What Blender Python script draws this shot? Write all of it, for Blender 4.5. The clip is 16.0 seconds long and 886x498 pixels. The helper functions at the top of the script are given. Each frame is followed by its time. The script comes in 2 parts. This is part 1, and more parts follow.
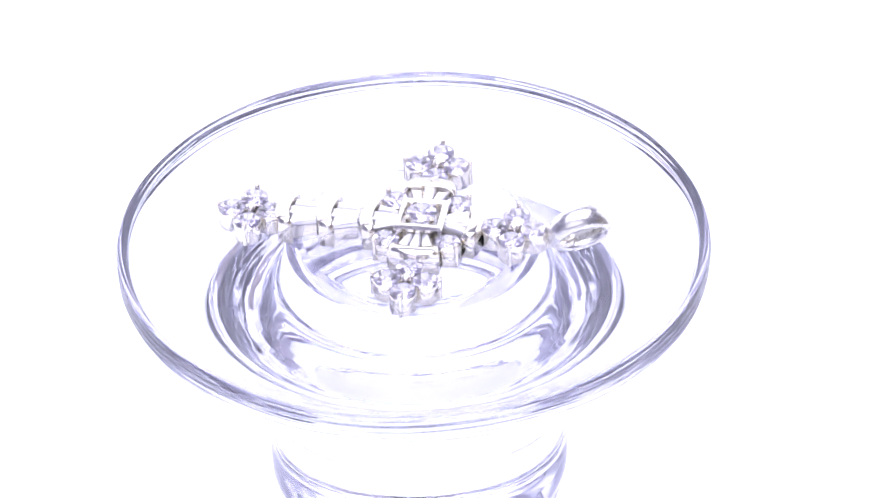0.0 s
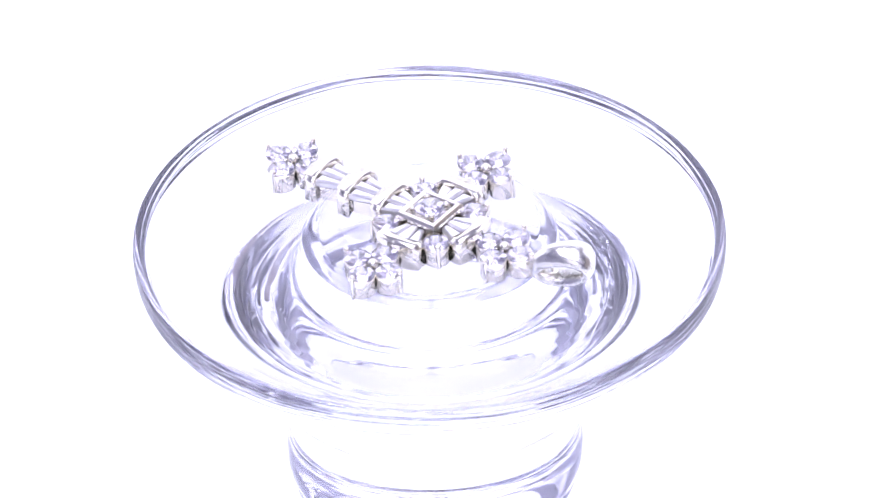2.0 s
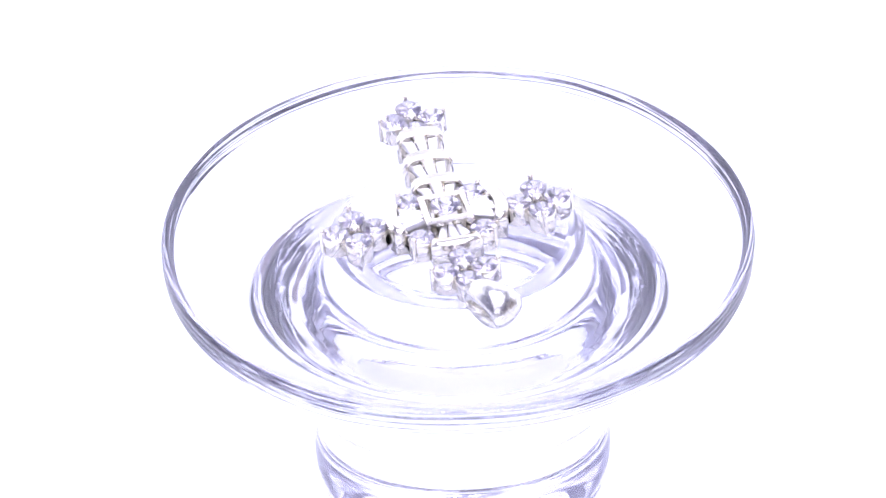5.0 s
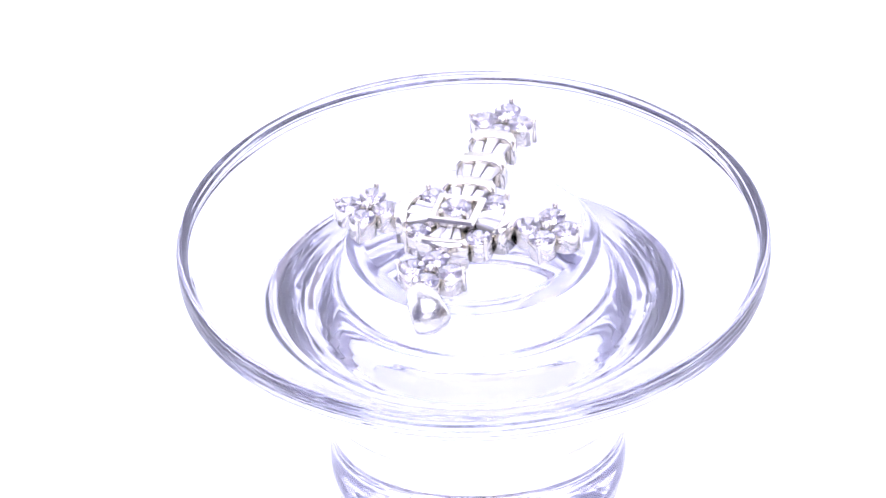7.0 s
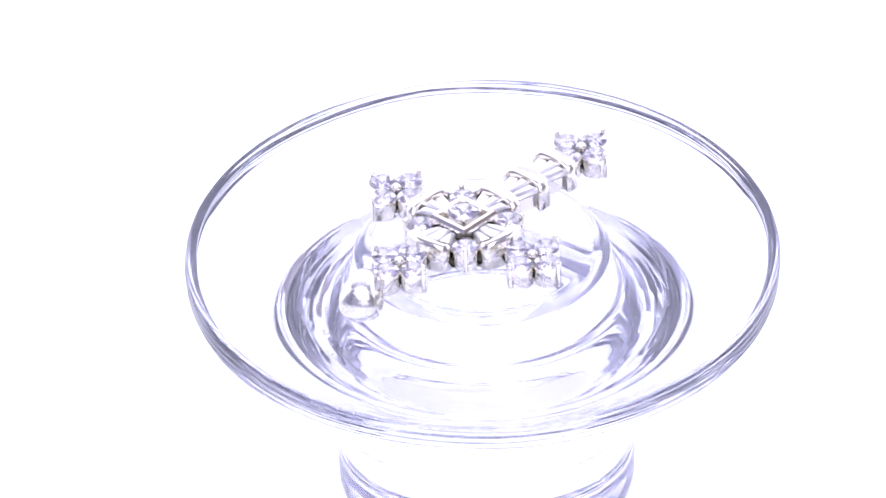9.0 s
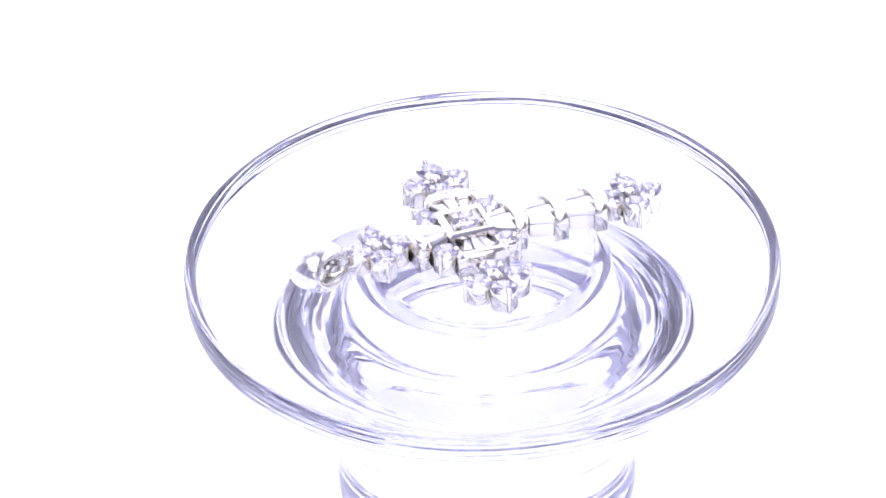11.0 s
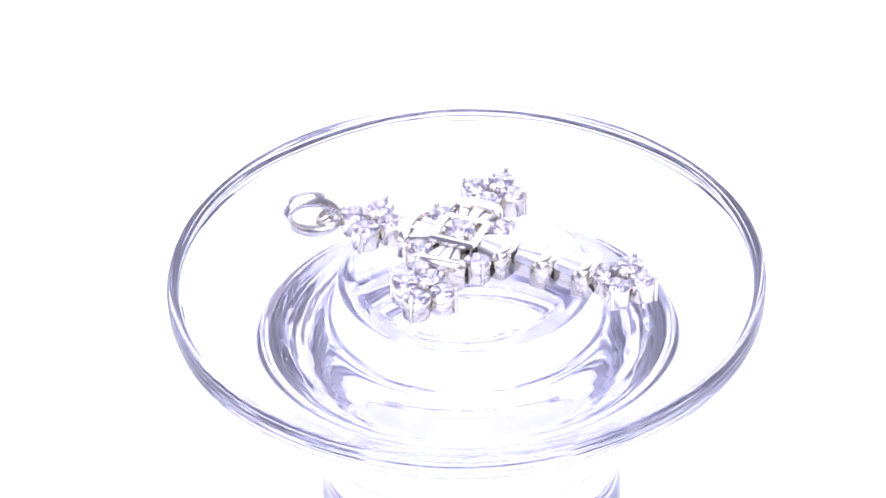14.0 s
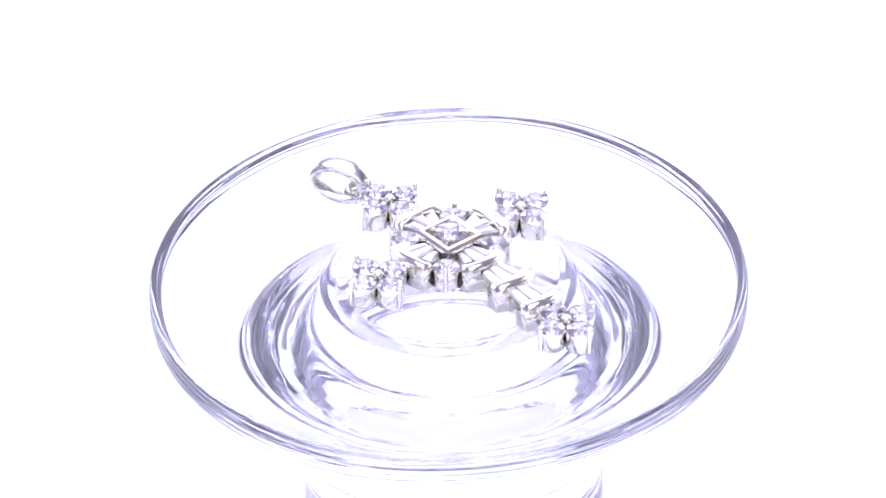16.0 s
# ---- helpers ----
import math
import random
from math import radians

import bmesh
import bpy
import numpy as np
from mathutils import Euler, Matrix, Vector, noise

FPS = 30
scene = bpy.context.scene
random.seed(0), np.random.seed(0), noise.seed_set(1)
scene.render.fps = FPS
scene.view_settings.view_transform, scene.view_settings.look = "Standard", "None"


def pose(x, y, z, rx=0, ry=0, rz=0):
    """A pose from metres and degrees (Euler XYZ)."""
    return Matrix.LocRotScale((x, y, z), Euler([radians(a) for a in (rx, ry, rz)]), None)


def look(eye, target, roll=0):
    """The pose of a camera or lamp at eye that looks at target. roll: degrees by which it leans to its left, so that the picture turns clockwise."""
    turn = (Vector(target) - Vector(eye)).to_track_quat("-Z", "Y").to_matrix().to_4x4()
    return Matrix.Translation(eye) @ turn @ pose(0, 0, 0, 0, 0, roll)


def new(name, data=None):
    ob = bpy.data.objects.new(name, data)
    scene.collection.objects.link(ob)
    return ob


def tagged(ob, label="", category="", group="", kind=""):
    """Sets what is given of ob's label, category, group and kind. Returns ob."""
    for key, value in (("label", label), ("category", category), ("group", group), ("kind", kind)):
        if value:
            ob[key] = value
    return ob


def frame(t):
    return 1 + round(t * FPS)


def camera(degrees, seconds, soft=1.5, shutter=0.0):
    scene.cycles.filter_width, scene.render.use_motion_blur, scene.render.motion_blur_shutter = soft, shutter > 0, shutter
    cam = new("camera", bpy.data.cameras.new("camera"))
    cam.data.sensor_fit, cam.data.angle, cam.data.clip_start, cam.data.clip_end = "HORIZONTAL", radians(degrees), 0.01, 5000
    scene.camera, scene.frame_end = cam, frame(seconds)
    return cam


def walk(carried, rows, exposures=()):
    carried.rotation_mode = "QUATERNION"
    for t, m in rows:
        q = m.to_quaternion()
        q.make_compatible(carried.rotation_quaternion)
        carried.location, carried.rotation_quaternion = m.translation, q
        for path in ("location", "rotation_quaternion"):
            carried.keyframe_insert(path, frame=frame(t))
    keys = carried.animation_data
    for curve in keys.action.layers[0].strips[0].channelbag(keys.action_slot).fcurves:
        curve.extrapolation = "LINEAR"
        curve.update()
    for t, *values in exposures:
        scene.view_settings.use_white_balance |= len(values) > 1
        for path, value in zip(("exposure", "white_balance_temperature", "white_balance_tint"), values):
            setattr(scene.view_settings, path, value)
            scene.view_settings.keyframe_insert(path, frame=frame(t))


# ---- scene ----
U = 0.012          # one arm of the cross, centre to end cluster, in metres
FLOOR = -3.35      # the table top, in arms, below the plan's zero
TURN_START, TURN_RATE = 169.38, -13.732   # degrees, degrees a second

cam = camera(8.2439, 16.0, soft=1.5)
EYE = Vector((0.0, -53.2254 * U, (39.1402 - FLOOR) * U))
AHEAD = Vector((0.0000225, 0.80768, -0.589621))
walk(cam, [(0, look(EYE, EYE + AHEAD, -1.5333)), (16, look(EYE, EYE + AHEAD, -1.5333))],
     exposures=[(0, -0.37, 5950, 18), (16, -0.37, 5950, 18)])

# ---- light ----
world = bpy.data.worlds.new("world")
scene.world = world
world.use_nodes = True
world.node_tree.nodes["Background"].inputs[0].default_value = (0.5, 0.5, 0.62, 1)
world.node_tree.nodes["Background"].inputs[1].default_value = 0.05


# ---- materials ----
def material(name, colour, rough=0.5, metal=0.0, transmission=0.0, ior=1.5, glow=0.0):
    m = bpy.data.materials.new(name)
    m.use_nodes = True
    b = m.node_tree.nodes["Principled BSDF"]
    b.inputs["Base Color"].default_value = (*colour, 1)
    b.inputs["Roughness"].default_value = rough
    b.inputs["Metallic"].default_value = metal
    b.inputs["Transmission Weight"].default_value = transmission
    b.inputs["IOR"].default_value = ior
    if glow:
        b.inputs["Emission Color"].default_value = (*colour, 1)
        b.inputs["Emission Strength"].default_value = glow
    return m


def grained(m, scale, low, high, bump=0.0, fine=6.0):
    """Two sizes of noise on the roughness, and a fine relief."""
    nt = m.node_tree
    b = nt.nodes["Principled BSDF"]
    tc = nt.nodes.new("ShaderNodeTexCoord")
    n1, n2 = nt.nodes.new("ShaderNodeTexNoise"), nt.nodes.new("ShaderNodeTexNoise")
    n1.inputs["Scale"].default_value, n2.inputs["Scale"].default_value = scale, scale * fine
    mix = nt.nodes.new("ShaderNodeMath")
    mix.operation = "MULTIPLY_ADD"
    mix.inputs[1].default_value = 0.5
    nt.links.new(tc.outputs["Object"], n1.inputs["Vector"])
    nt.links.new(tc.outputs["Object"], n2.inputs["Vector"])
    nt.links.new(n1.outputs["Fac"], mix.inputs[0])
    half = nt.nodes.new("ShaderNodeMath")
    half.operation = "MULTIPLY"
    half.inputs[1].default_value = 0.5
    nt.links.new(n2.outputs["Fac"], half.inputs[0])
    nt.links.new(half.outputs[0], mix.inputs[2])
    rng = nt.nodes.new("ShaderNodeMapRange")
    rng.inputs["From Min"].default_value, rng.inputs["From Max"].default_value = 0.3, 0.7
    rng.inputs["To Min"].default_value, rng.inputs["To Max"].default_value = low, high
    nt.links.new(mix.outputs[0], rng.inputs["Value"])
    nt.links.new(rng.outputs[0], b.inputs["Roughness"])
    if bump:
        bp = nt.nodes.new("ShaderNodeBump")
        bp.inputs["Strength"].default_value = bump
        bp.inputs["Distance"].default_value = 0.0002
        nt.links.new(mix.outputs[0], bp.inputs["Height"])
        nt.links.new(bp.outputs["Normal"], b.inputs["Normal"])
    return m


def clear(name, ior, haze, tint, body=(1.0, 1.0, 1.0)):
    """Clear glass or stone; pale diffuse colour mixed in stands for light trapped inside."""
    m = bpy.data.materials.new(name)
    m.use_nodes = True
    nt = m.node_tree
    nt.nodes.remove(nt.nodes["Principled BSDF"])
    g, d, mix = nt.nodes.new("ShaderNodeBsdfGlass"), nt.nodes.new("ShaderNodeBsdfDiffuse"), nt.nodes.new("ShaderNodeMixShader")
    g.inputs["IOR"].default_value, g.inputs["Roughness"].default_value = ior, 0.0
    g.inputs["Color"].default_value = (*body, 1)
    d.inputs["Color"].default_value = (*tint, 1)
    tc, n1 = nt.nodes.new("ShaderNodeTexCoord"), nt.nodes.new("ShaderNodeTexNoise")
    n1.inputs["Scale"].default_value, n1.inputs["Detail"].default_value = 90, 6
    rng = nt.nodes.new("ShaderNodeMapRange")
    rng.inputs["From Min"].default_value, rng.inputs["From Max"].default_value = 0.3, 0.7
    rng.inputs["To Min"].default_value, rng.inputs["To Max"].default_value = haze * 0.7, haze * 1.3
    nt.links.new(tc.outputs["Object"], n1.inputs["Vector"])
    nt.links.new(n1.outputs["Fac"], rng.inputs["Value"])
    nt.links.new(rng.outputs[0], mix.inputs[0])
    nt.links.new(g.outputs[0], mix.inputs[1])
    nt.links.new(d.outputs[0], mix.inputs[2])
    nt.links.new(mix.outputs[0], nt.nodes["Material Output"].inputs["Surface"])
    return m


GLASS = clear("clear_pressed_glass", 1.50, 0.045, (0.82, 0.80, 0.99), (0.952, 0.951, 0.995))
STONE = clear("clear_cut_stone", 2.15, 0.025, (0.94, 0.92, 0.99), (0.97, 0.955, 1.0))
# Part metal, imitating the light that clear step stones return from inside.
STEP_STONE = grained(material("metallic_step_stone", (0.95, 0.93, 0.98), 0.1, 0.55), 900, 0.05, 0.22, 0.15)
STEP_STONE.node_tree.nodes["Principled BSDF"].inputs["Coat Weight"].default_value = 1.0
STEP_STONE.node_tree.nodes["Principled BSDF"].inputs["Coat IOR"].default_value = 2.0
SILVER = grained(material("polished_silver", (0.84, 0.805, 0.725), 0.1, 1.0), 400, 0.06, 0.18, 0.06)
SATIN = grained(material("satin_silver", (0.76, 0.745, 0.72), 0.25, 1.0), 500, 0.20, 0.32, 0.08)
DUST = grained(material("pale_dust", (0.85, 0.84, 0.86), 0.9), 3000, 0.8, 0.95)
PAPER = grained(material("white_paper_sweep", (0.9, 0.9, 0.91), 0.6), 40, 0.5, 0.7, 0.05)
GLOW_WALL = grained(material("added_white_glow", (0.88, 0.88, 0.9), 0.8, glow=0.65), 300, 0.7, 0.9, 0.1)
ROOM = grained(material("room_paint", (0.64, 0.63, 0.77), 0.7), 20, 0.6, 0.8)
BEIGE = grained(material("beige_room_paint", (0.62, 0.55, 0.50), 0.7), 20, 0.6, 0.8)
FILL_GLOW = material("fill_panel_face", (1.0, 0.99, 0.98), 0.6, glow=1.3)
PANEL = material("led_diffuser", (1.0, 0.99, 0.98), 0.4, glow=5.0)
TABLE = material("opal_acrylic", (0.9, 0.9, 0.9), 0.35, glow=0.65)


# ---- mesh helpers ----
def mesh_of(name, bm, mat, smooth=False):
    me = bpy.data.meshes.new(name)
    bmesh.ops.recalc_face_normals(bm, faces=bm.faces)
    bm.to_mesh(me)
    bm.free()
    me.materials.append(mat)
    if smooth:
        me.shade_smooth()
    return me


def put(name, me, parent=None, m=None, label=""):
    ob = new(name, me)
    if parent:
        ob.parent = parent
    if m is not None:
        ob.matrix_basis = m
    return tagged(ob, label) if label else ob


def at(x, y, z, turn=0.0):
    return pose(x * U, y * U, z * U, 0, 0, turn)


def spline(points, steps):
    """A smooth line through the points."""
    pts = [points[0]] + list(points) + [points[-1]]
    out = []
    for a, b, c, d in zip(pts, pts[1:], pts[2:], pts[3:]):
        for s in range(steps):
            t = s / steps
            out.append(tuple(0.5 * (2 * q + (r - p) * t + (2 * p - 5 * q + 4 * r - s_) * t * t + (3 * q - p - 3 * r + s_) * t ** 3)
                             for p, q, r, s_ in zip(a, b, c, d)))
    out.append(tuple(points[-1]))
    return out


def lathe(profile, segs, wobble=None):
    """A body of revolution; the first and last points lie on the axis."""
    bm = bmesh.new()
    rings = []
    for r, z in profile[1:-1]:
        ring = []
        for k in range(segs):
            a = 2 * math.pi * k / segs
            dr, dz = wobble(r, z, a) if wobble else (0, 0)
            ring.append(bm.verts.new(((r + dr) * math.cos(a) * U, (r + dr) * math.sin(a) * U, (z + dz) * U)))
        rings.append(ring)
    top, low = bm.verts.new((0, 0, profile[0][1] * U)), bm.verts.new((0, 0, profile[-1][1] * U))
    for k in range(segs):
        j = (k + 1) % segs
        bm.faces.new((top, rings[0][k], rings[0][j]))
        bm.faces.new((low, rings[-1][j], rings[-1][k]))
        for a, b in zip(rings, rings[1:]):
            bm.faces.new((a[k], b[k], b[j], a[j]))
    return bm


def prism(outline, z0, z1, bevel=0.0):
    """An upright block over a flat outline, in arms."""
    bm = bmesh.new()
    low = [bm.verts.new((x * U, y * U, z0 * U)) for x, y in outline]
    high = [bm.verts.new((x * U, y * U, z1 * U)) for x, y in outline]
    n = len(outline)
    bm.faces.new(low[::-1])
    lid = bm.faces.new(high)
    for k in range(n):
        bm.faces.new((low[k], low[(k + 1) % n], high[(k + 1) % n], high[k]))
    if bevel:
        bmesh.ops.bevel(bm, geom=list(lid.edges), offset=bevel * U, segments=3, profile=0.5, affect="EDGES")
    return bm


def brilliant(radius, crown=0.30, depth=0.80, table=0.55, seed=0):
    """A round brilliant cut; its girdle at z = 0."""
    bm = bmesh.new()
    R = radius * U
    dice = random.Random(seed)
    pts = [(0, 0, -depth * R)]
    for k in range(8):
        a, b = math.radians(45 * k), math.radians(45 * k + 22.5)
        pts += [(table * R * math.cos(a), table * R * math.sin(a), crown * R)]
        pts += [(0.79 * R * math.cos(b), 0.79 * R * math.sin(b), crown * 0.60 * R)]
        pts += [(0.36 * R * math.cos(b), 0.36 * R * math.sin(b), (-0.56 + dice.uniform(-0.02, 0.02)) * R)]
        pts += [(0.72 * R * math.cos(a), 0.72 * R * math.sin(a), (-0.285 + dice.uniform(-0.015, 0.015)) * R)]
    for k in range(16):
        a = math.radians(22.5 * k + 11.25)
        pts += [(0.905 * R * math.cos(a), 0.905 * R * math.sin(a), crown * 0.33 * R)]
        pts += [(0.87 * R * math.cos(a), 0.87 * R * math.sin(a), (-0.155 + dice.uniform(-0.01, 0.01)) * R)]
    for k in range(32):
        a = math.radians(11.25 * k)
        pts += [(R * math.cos(a), R * math.sin(a), 0.02 * R), (R * math.cos(a), R * math.sin(a), -0.02 * R)]
    bmesh.ops.convex_hull(bm, input=[bm.verts.new(p) for p in pts])
    return bm


def tube_along(points, radius, closed=True, sides=10):
    """A round wire through points in arms."""
    bm = bmesh.new()
    P = [Vector(p) * U for p in points]
    n = len(P)
    rings = []
    for i, p in enumerate(P):
        d = (P[(i + 1) % n] - P[i - 1]).normalized()
        side = d.cross(Vector((0.13, 0.31, 0.94))).normalized()
        up = side.cross(d)
        rings.append([bm.verts.new(p + radius * U * (math.cos(t) * side + math.sin(t) * up))
                      for t in (2 * math.pi * k / sides for k in range(sides))])
    for i in range(n if closed else n - 1):
        a, b = rings[i], rings[(i + 1) % n]
        for k in range(sides):
            bm.faces.new((a[k], a[(k + 1) % sides], b[(k + 1) % sides], b[k]))
    return bm


# ---- added glowing panels and the room ----
def box_room(name, x0, x1, y0, y1, z0, z1, mat, label, thick=0.03):
    """Four walls with thickness round a rectangle."""
    for tag, (a, b, c, d) in (("north", (x0 - thick, x1 + thick, y1, y1 + thick)), ("south", (x0 - thick, x1 + thick, y0 - thick, y0)),
                              ("west", (x0 - thick, x0, y0, y1)), ("east", (x1, x1 + thick, y0, y1))):
        slab(name + "_" + tag, a, b, c, d, z0, z1, BEIGE if tag == "east" else mat, label.replace("lavender grey", "beige") if tag == "east" else label)


def slab(name, a, b, c, d, z0, z1, mat, label, kind="structure"):
    bm = prism([(a / U, c / U), (b / U, c / U), (b / U, d / U), (a / U, d / U)], z0 / U, z1 / U)
    return tagged(new(name, mesh_of(name, bm, mat)), label, "wall" if "wall" in name else "floor", kind=kind)


def setting():
    slab("floor", -1.3, 1.3, -1.3, 1.3, -0.78, -0.75, ROOM, "plain dim lavender grey room floor")
    box_room("wall", -1.3, 1.3, -1.3, 1.3, -0.75, 0.95, ROOM, "plain dim lavender grey room wall")
    tagged(slab("ceiling", -1.33, 1.33, -1.33, 1.33, 0.95, 0.98, ROOM, "plain dim lavender grey room ceiling"), category="ceiling")
    table = tagged(new("light_table"), "white glowing light table under the glass stand", "table")
    for name, z0, z1, mat in (("glowing_top", -0.02, 0.0, TABLE), ("cabinet", -0.75, -0.02, PAPER)):
        bm = prism([(-0.40 / U, -0.35 / U), (0.40 / U, -0.35 / U), (0.40 / U, 0.45 / U), (-0.40 / U, 0.45 / U)], z0 / U, z1 / U)
        put(name, mesh_of(name, bm, mat), table)
    # Unseen walls whose glow is added to whiten the metal and the glass.
    slab("glow_wall_north", -0.45, 0.45, 0.451, 0.46, -0.75, 0.8, GLOW_WALL, "added unseen glowing white wall behind the pendant")
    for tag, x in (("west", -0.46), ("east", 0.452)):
        slab("glow_wall_" + tag, x, x + 0.008, 0.05, 0.45, -0.75, 0.5, GLOW_WALL, "added unseen glowing white wall beside the pendant")
    # Unseen fill light behind the camera, added to brighten the stones.
    soft = slab("fill_panel", -0.40, 0.40, -1.3, -1.27, 0.25, 0.9, FILL_GLOW, "added unseen white glowing panel against the wall", kind="thing")
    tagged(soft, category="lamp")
    for k in range(4):
        x = -0.33 + 0.22 * k
        lamp = slab("led_strip", x - 0.085, x + 0.085, -0.85, 0.15, 0.93, 0.95, PANEL, "long white glowing lamp strip on the ceiling", kind="thing")
        tagged(lamp, category="lamp", group="lamp strips on the ceiling")


setting()


# ---- the glass stand ----
PLATFORM = 0.29
RING = 0.0015     # depth of the press rings
RIM = [(2.97, 0.055), (3.06, 0.125), (3.10, 0.185), (3.12, 0.21), (3.14, 0.22), (3.165, 0.22), (3.187, 0.211), (3.2, 0.19), (3.2, 0.11), (3.193, -0.01), (3.165, -0.085), (3.07, -0.15), (2.87, -0.235)]
STAND_PROFILE = [(0, PLATFORM), (0.5, PLATFORM), (1.10, PLATFORM), (1.22, PLATFORM - 0.012), (1.31, 0.235), (1.385, 0.155), (1.40, 0.03), (1.444, -0.12), (1.511, -0.273), (1.651, -0.368),
                 (1.831, -0.408), (2.08, -0.376), (2.42, -0.262), (2.72, -0.105)] + RIM + [(2.6, -0.355), (2.35, -0.45), (2.17, -0.63), (2.10, -0.95), (1.93, -1.4), (1.66, -1.8),
                 (1.605, -2.15), (1.635, -2.55), (1.625, -2.78), (1.59, -2.87), (1.555, -2.92), (1.57, -2.98), (1.54, -3.1), (1.42, -3.26), (1.28, FLOOR + 0.01), (1.2, FLOOR), (1.1, FLOOR + 0.012),
                 (0.8, FLOOR + 0.014), (0, FLOOR + 0.014)]


def glass_stand():
    def wobble(r, z, a):
        dr = dz = 0.0
        c, s = math.cos(a), math.sin(a)
        if 1.3 < r < 2.75 and z > -0.44:       # press rings in the valley round the raised centre
            w = math.exp(-((r - 1.90) / 0.36) ** 2)
            shift = 0.5 * noise.noise(Vector((2.5 * c, 2.5 * s, 0.0))) + 0.35 * noise.noise(Vector((9 * c, 9 * s, 3.0))) + 0.2 * noise.noise(Vector((24 * c, 24 * s, 5.0 + 3 * r)))
            dz = w * (RING * math.sin(60 * (r + 0.04 * shift)) + 0.003 * noise.noise(Vector((1.5 * c, 1.5 * s, 4 * r)))
                      + 0.0008 * noise.noise(Vector((20 * c, 20 * s, 9 * r))))
        elif r > 1.4 and z < -0.44:            # uneven outer flank
            w = math.exp(-((z + 1.0) / 0.5) ** 2)
            dr = w * (0.0012 * math.sin(38 * z + 0.8 * noise.noise(Vector((2 * c, 2 * s, 1.0)))) + 0.002 * noise.noise(Vector((1.5 * c, 1.5 * s, 2 * z))))
        elif r > 2.7:                          # rim a little out of true, drawn into fine ripples along its round
            w = min(1.0, max(0.0, (r - 3.02) / 0.06))
            dz = 0.010 * noise.noise(Vector((1.5 * c, 1.5 * s, 7.0)))
            dr = w * (0.0045 * math.sin(80 * (z + 0.5 * r) + 4 * noise.noise(Vector((1.6 * c, 1.6 * s, 3.0))))
                      + 0.006 * noise.noise(Vector((5 * c, 5 * s, 2.0 + 4 * z))) + 0.002 * noise.noise(Vector((14 * c, 14 * s, 12 * z))))
        return dr, dz

    fine = spline(STAND_PROFILE, 9)
    fine = [(max(r, 0.0), max(z, FLOOR)) for r, z in fine]
    fine = [fine[0]] + [p for p in fine[1:-1] if p[0] > 0.02] + [fine[-1]]
    ob = new("glass_stand", mesh_of("glass_stand", lathe(fine, 240, wobble), GLASS, True))
    dice = random.Random(5)
    upper = [p for p in fine if p[1] > -0.45 and 1.2 < p[0] < 2.6][:120]
    bm = bmesh.new()
    for k in range(260):                       # pale dust lying in the valley
        i, a, size = dice.randrange(len(upper) - 1), dice.uniform(0, 2 * math.pi), dice.choice((0.003, 0.004, 0.004, 0.007)) * U
        if upper[i + 1][0] < upper[i][0]:
            continue
        dr, dz = wobble(*upper[i], a)
        spot = Vector(((upper[i][0] + dr) * math.cos(a), (upper[i][0] + dr) * math.sin(a), upper[i][1] + dz)) * U
        lean = dice.uniform(0, 3)
        tips = [bm.verts.new(spot + size * Vector((math.cos(lean + 2.1 * n) * (1 + 0.6 * n), math.sin(lean + 2.1 * n), 0.35))) for n in range(3)]
        foot, peak = bm.verts.new(spot - Vector((0, 0, 0.3 * size))), bm.verts.new(spot + Vector((0, 0, 1.1 * size)))
        for n in range(3):
            bm.faces.new((tips[n], tips[(n + 1) % 3], peak))
            bm.faces.new((tips[(n + 1) % 3], tips[n], foot))
    dust = put("dust", mesh_of("dust", bm, DUST), ob, None, "fine pale dust specks in the glass dish")
    tagged(dust, kind="stuff")
    return tagged(ob, "clear thick glass stand with wide dished rim and raised centre", "glass stand")


stand = glass_stand()

# ---- the pendant ----
TOP = 0.235      # girdle height of the round stones
STONE_R = 0.147
CLUSTERS = {"foot": (1.869, 0, 0), "head": (-1.0, 0, 180), "arm_a": (0, 1.0, 90), "arm_b": (0, -1.005, -90)}


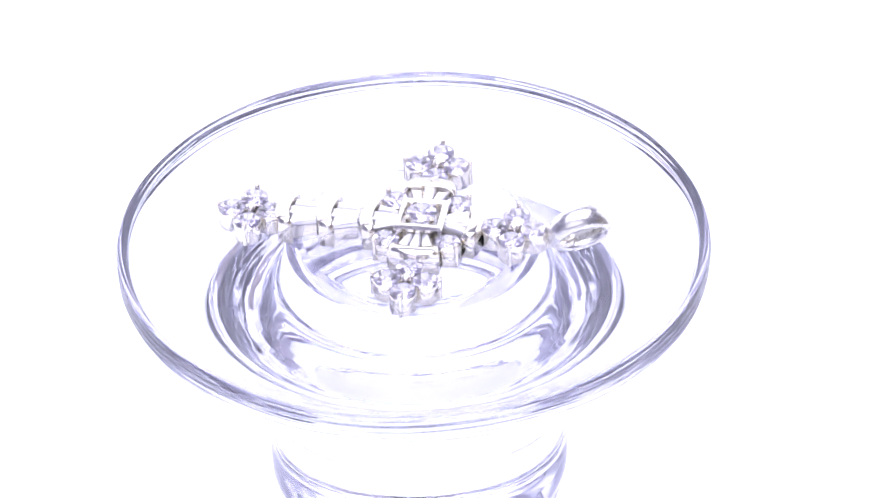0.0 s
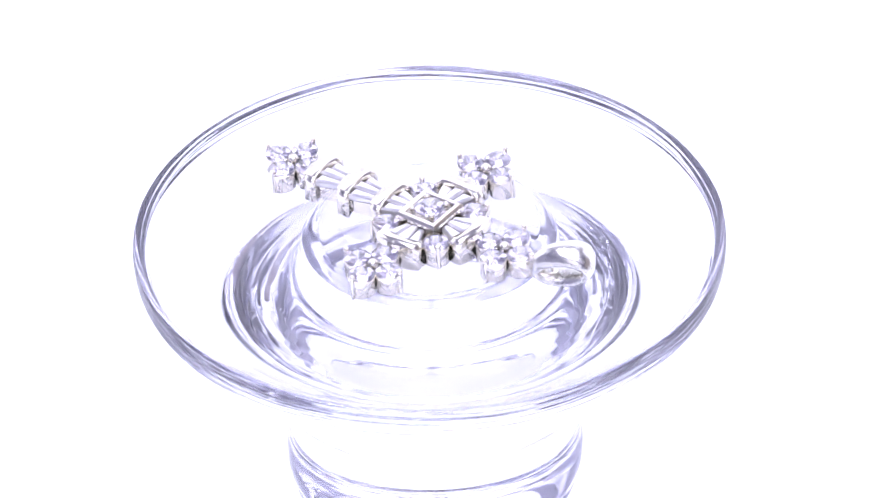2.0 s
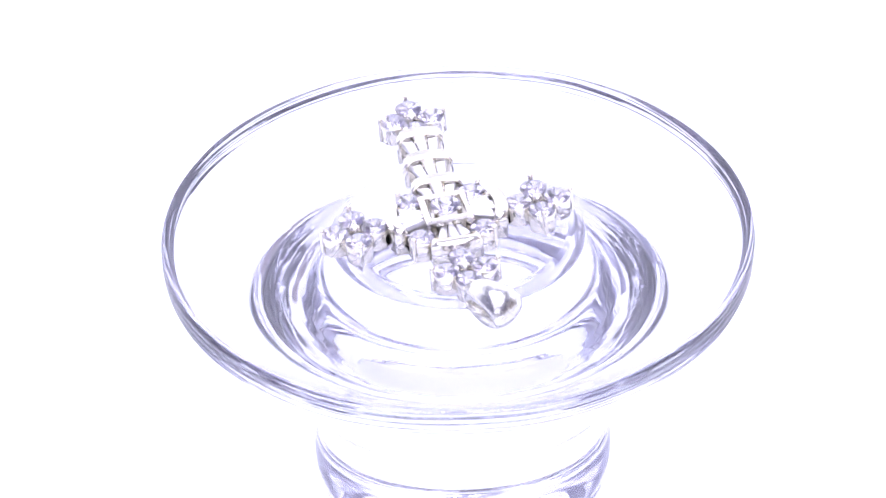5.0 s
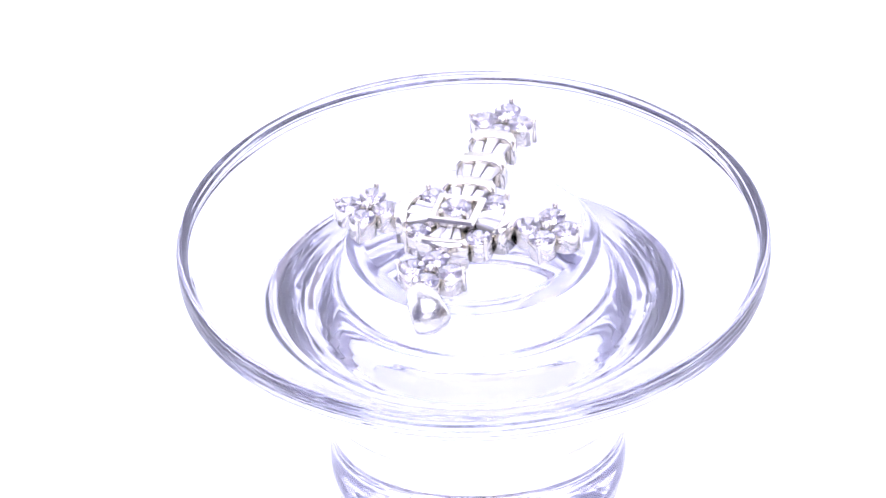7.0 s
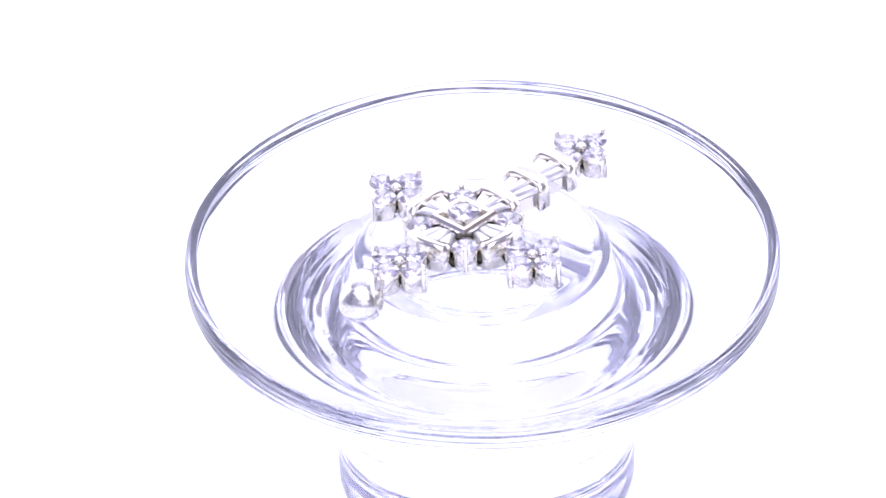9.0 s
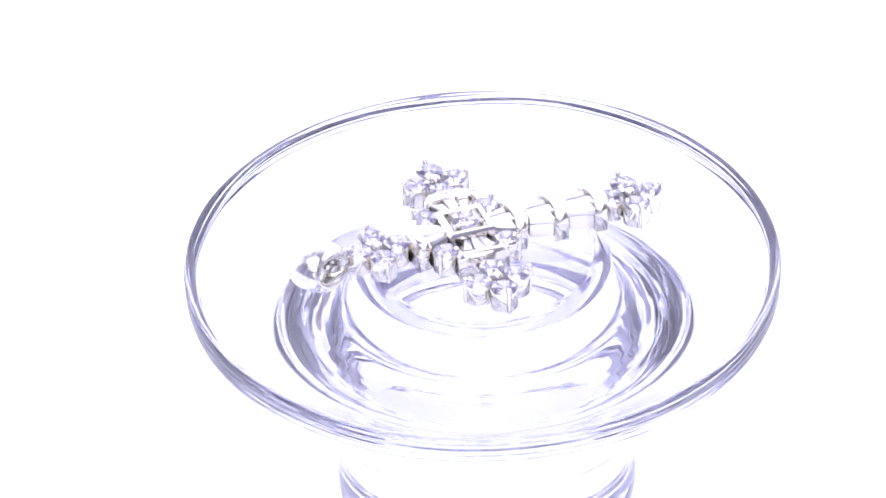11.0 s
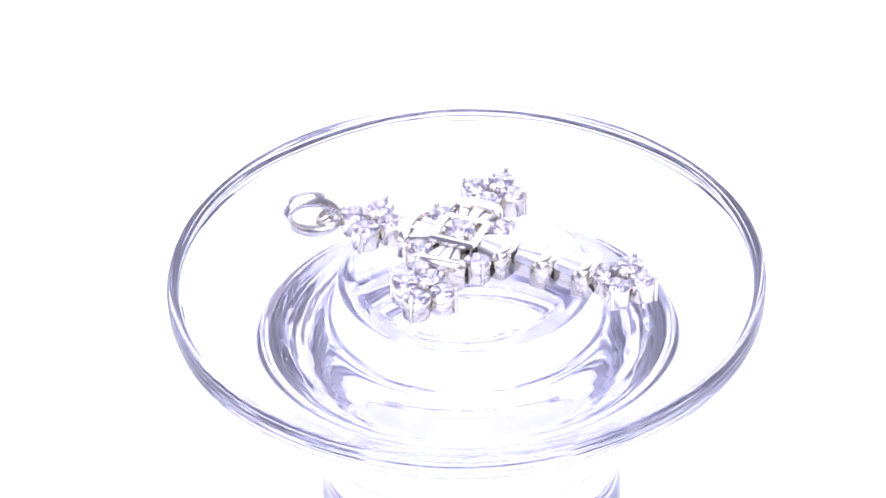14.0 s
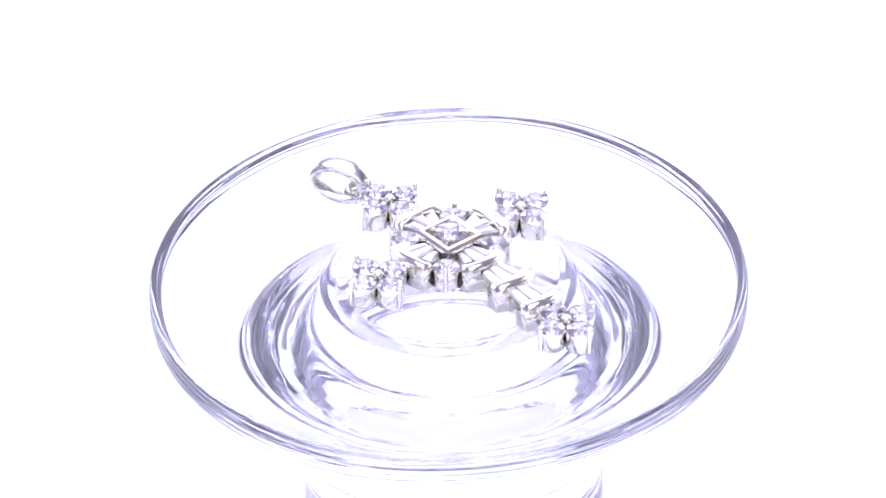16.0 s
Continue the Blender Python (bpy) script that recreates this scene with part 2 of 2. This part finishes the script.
def cross_pendant():
    root = tagged(new("cross_pendant"), "silver cross pendant with clear stones lying on a glass stand", "pendant")
    gems = [mesh_of("round_stone", brilliant(STONE_R, seed=k), STONE) for k in range(5)]
    count = iter(range(99))
    # cup: a tube with a rounded lip
    ro, ri = STONE_R + 0.006, STONE_R - 0.018
    bm = bmesh.new()
    prof = [(ro - 0.02, 0.0), (ro - 0.006, 0.01), (ro - 0.004, TOP - 0.05), (ro, TOP - 0.01), (ro - 0.004, TOP - 0.004), (ri + 0.006, TOP - 0.012), (ri, TOP - 0.03), (ri - 0.02, 0.0)]
    rings = [[bm.verts.new((r * U * math.cos(2 * math.pi * k / 28), r * U * math.sin(2 * math.pi * k / 28), z * U)) for k in range(28)] for r, z in prof]
    for a, b in zip(rings, rings[1:] + rings[:1]):
        for k in range(28):
            bm.faces.new((a[k], a[(k + 1) % 28], b[(k + 1) % 28], b[k]))
    cup_mesh = mesh_of("stone_cup", bm, SILVER, True)
    claw_mesh = mesh_of("claw", lathe([(0, 0.315), (0.014, 0.312), (0.028, 0.30), (0.034, 0.28), (0.030, 0.258), (0.027, 0.22), (0.027, 0.02), (0.02, 0.0), (0, 0.0)], 12), SILVER, True)
    bead_mesh = mesh_of("bead", lathe([(0, 0.300), (0.024, 0.296), (0.048, 0.280), (0.062, 0.255), (0.052, 0.2), (0.045, 0.05), (0, 0.04)], 14), SILVER, True)

    def cup(x, y, out):
        c = put("stone_cup", cup_mesh, root, at(x, y, 0, out))
        k = next(count)
        put("round_stone", gems[k % 5], c, at(0, 0, TOP, 17 * k), "clear round cut stone")
        put("claw", claw_mesh, c, at(STONE_R + 0.004, 0, 0))

    for cx, cy, _ in CLUSTERS.values():
        for k in range(4):
            a = math.radians(90 * k)
            cup(cx + 0.2075 * math.cos(a), cy + 0.2075 * math.sin(a), 90 * k)
        put("bead", bead_mesh, root, at(cx, cy, 0))
    for k in range(4):
        a = math.radians(45 + 90 * k)
        cup(0.475 * math.cos(a), 0.475 * math.sin(a), 45 + 90 * k)

    # the square head in the middle
    bm = bmesh.new()
    rows = [(0.24, 0.0), (0.24, 0.27), (0.262, 0.285), (0.262, 0.322), (0.258, 0.328), (0.240, 0.350), (0.200, 0.352), (0.188, 0.342), (0.168, 0.0)]
    loops = [[bm.verts.new((sx * h * U, sy * h * U, z * U)) for sx, sy in ((1, 1), (-1, 1), (-1, -1), (1, -1))] for h, z in rows]
    for a, b in zip(loops, loops[1:] + loops[:1]):
        for k in range(4):
            bm.faces.new((a[k], a[(k + 1) % 4], b[(k + 1) % 4], b[k]))
    head = put("square_frame", mesh_of("square_frame", bm, SILVER), root, at(0, 0, 0))
    put("round_stone", mesh_of("centre_stone", brilliant(0.165), STONE), head, at(0, 0, 0.362, 10), "larger clear round cut stone")
    corner = mesh_of("corner_claw", lathe([(0, 0.40), (0.014, 0.398), (0.026, 0.386), (0.03, 0.37), (0.026, 0.33), (0.024, 0.2), (0, 0.19)], 12), SILVER, True)
    for k in range(4):
        a = math.radians(45 + 90 * k)
        put("claw", corner, head, at(0.178 * math.cos(a), 0.178 * math.sin(a), 0))

    # fans of tapered stones, each closed by a curved bar
    def fan(x0, x1, h0, h1, bar, hb, turn):
        tray = put("fan_tray", mesh_of("fan_tray", prism([(x0, -h0), (x1 + 0.02, -h1), (x1 + 0.02, h1), (x0, h0)], 0.03, 0.19), SILVER), root, at(0, 0, 0, turn))
        for k in (-1, 0, 1):
            a0, a1 = (k - 0.46) * h0 * 2 / 3, (k + 0.46) * h0 * 2 / 3
            b0, b1 = (k - 0.46) * h1 * 2 / 3, (k + 0.46) * h1 * 2 / 3
            bow = 0.03 * (1 - abs(k))
            bm = prism([(x0, a0), (x1 + bow, b0), (x1 + bow, b1), (x0, a1)], 0.196, 0.276 + 0.012 * (1 - abs(k)), 0.030)
            put("tapered_stone", mesh_of("tapered_stone", bm, STEP_STONE), tray, None, "clear tapered baguette stone")
        out, inn = [], []
        for s in range(13):
            t = -1 + s / 6
            out.append((x1 + bar - 0.07 * t * t, t * hb))
            inn.append((x1 + 0.03 - 0.07 * t * t, t * hb))
        put("curved_bar", mesh_of("curved_bar", prism(out + inn[::-1], 0.0, 0.31, 0.052), SILVER, True), root, at(0, 0, 0, turn))

    for turn in (0, 90, 180, 270):
        fan(0.25, 0.50, 0.12, 0.22, 0.17, 0.28, turn)
    fan(0.68, 0.95, 0.13, 0.21, 0.19, 0.265, 0)
    fan(1.13, 1.41, 0.13, 0.21, 0.18, 0.255, 0)

    # ring and loop for the chain
    loop_pts = []
    for k in range(57):                        # a split ring of two coils
        t = 4 * math.pi * k / 56
        loop_pts.append((-1.506 + 0.12 * math.cos(t), -0.03 + 0.11 * math.sin(t), 0.075 + 0.03 * math.sin(t) + 0.055 * k / 56))
    put("jump_ring", mesh_of("jump_ring", tube_along(loop_pts, 0.032, False), SILVER, True), root)
    bm = bmesh.new()
    n, rings = 48, []
    for i in range(n):
        t = 2 * math.pi * i / n
        wide = 0.12 + 0.09 * (0.5 - 0.5 * math.cos(t))
        c, s = math.cos(t), math.sin(t)
        sec = []
        for k in range(14):
            q = 2 * math.pi * k / 14
            th = 0.072 + (0.012 + 0.05 * max(0.0, s)) * max(0.0, math.cos(q))
            off = math.cos(q) * th
            sec.append(bm.verts.new(((0.275 + off) * c * U, wide * math.sin(q) * U, (0.165 + off) * s * U)))
        rings.append(sec)
    for a, b in zip(rings, rings[1:] + rings[:1]):
        for k in range(14):
            bm.faces.new((a[k], a[(k + 1) % 14], b[(k + 1) % 14], b[k]))
    put("bail", mesh_of("bail", bm, SATIN, True), root, at(-1.669, -0.134, 0.195) @ pose(0, 0, 0, -12.2, 14.2, 28.8), "polished silver loop for a chain")
    return root


pendant = cross_pendant()


# ---- motion: both ride on a turning table off its axis ----
STAND_AT = pose(0.3646 * U, -0.2365 * U, -FLOOR * U)
PENDANT_AT = pose(0.2339 * U, -0.1011 * U, (0.6005 - 0.27 - FLOOR) * U, -2.3, 0.6, 0)


def motions():
    times = [k * 0.5 for k in range(33)]
    for thing, rest in ((stand, STAND_AT), (pendant, PENDANT_AT)):
        walk(thing, [(t, pose(0, 0, 0, 0, 0, TURN_START + TURN_RATE * t) @ rest) for t in times])


motions()
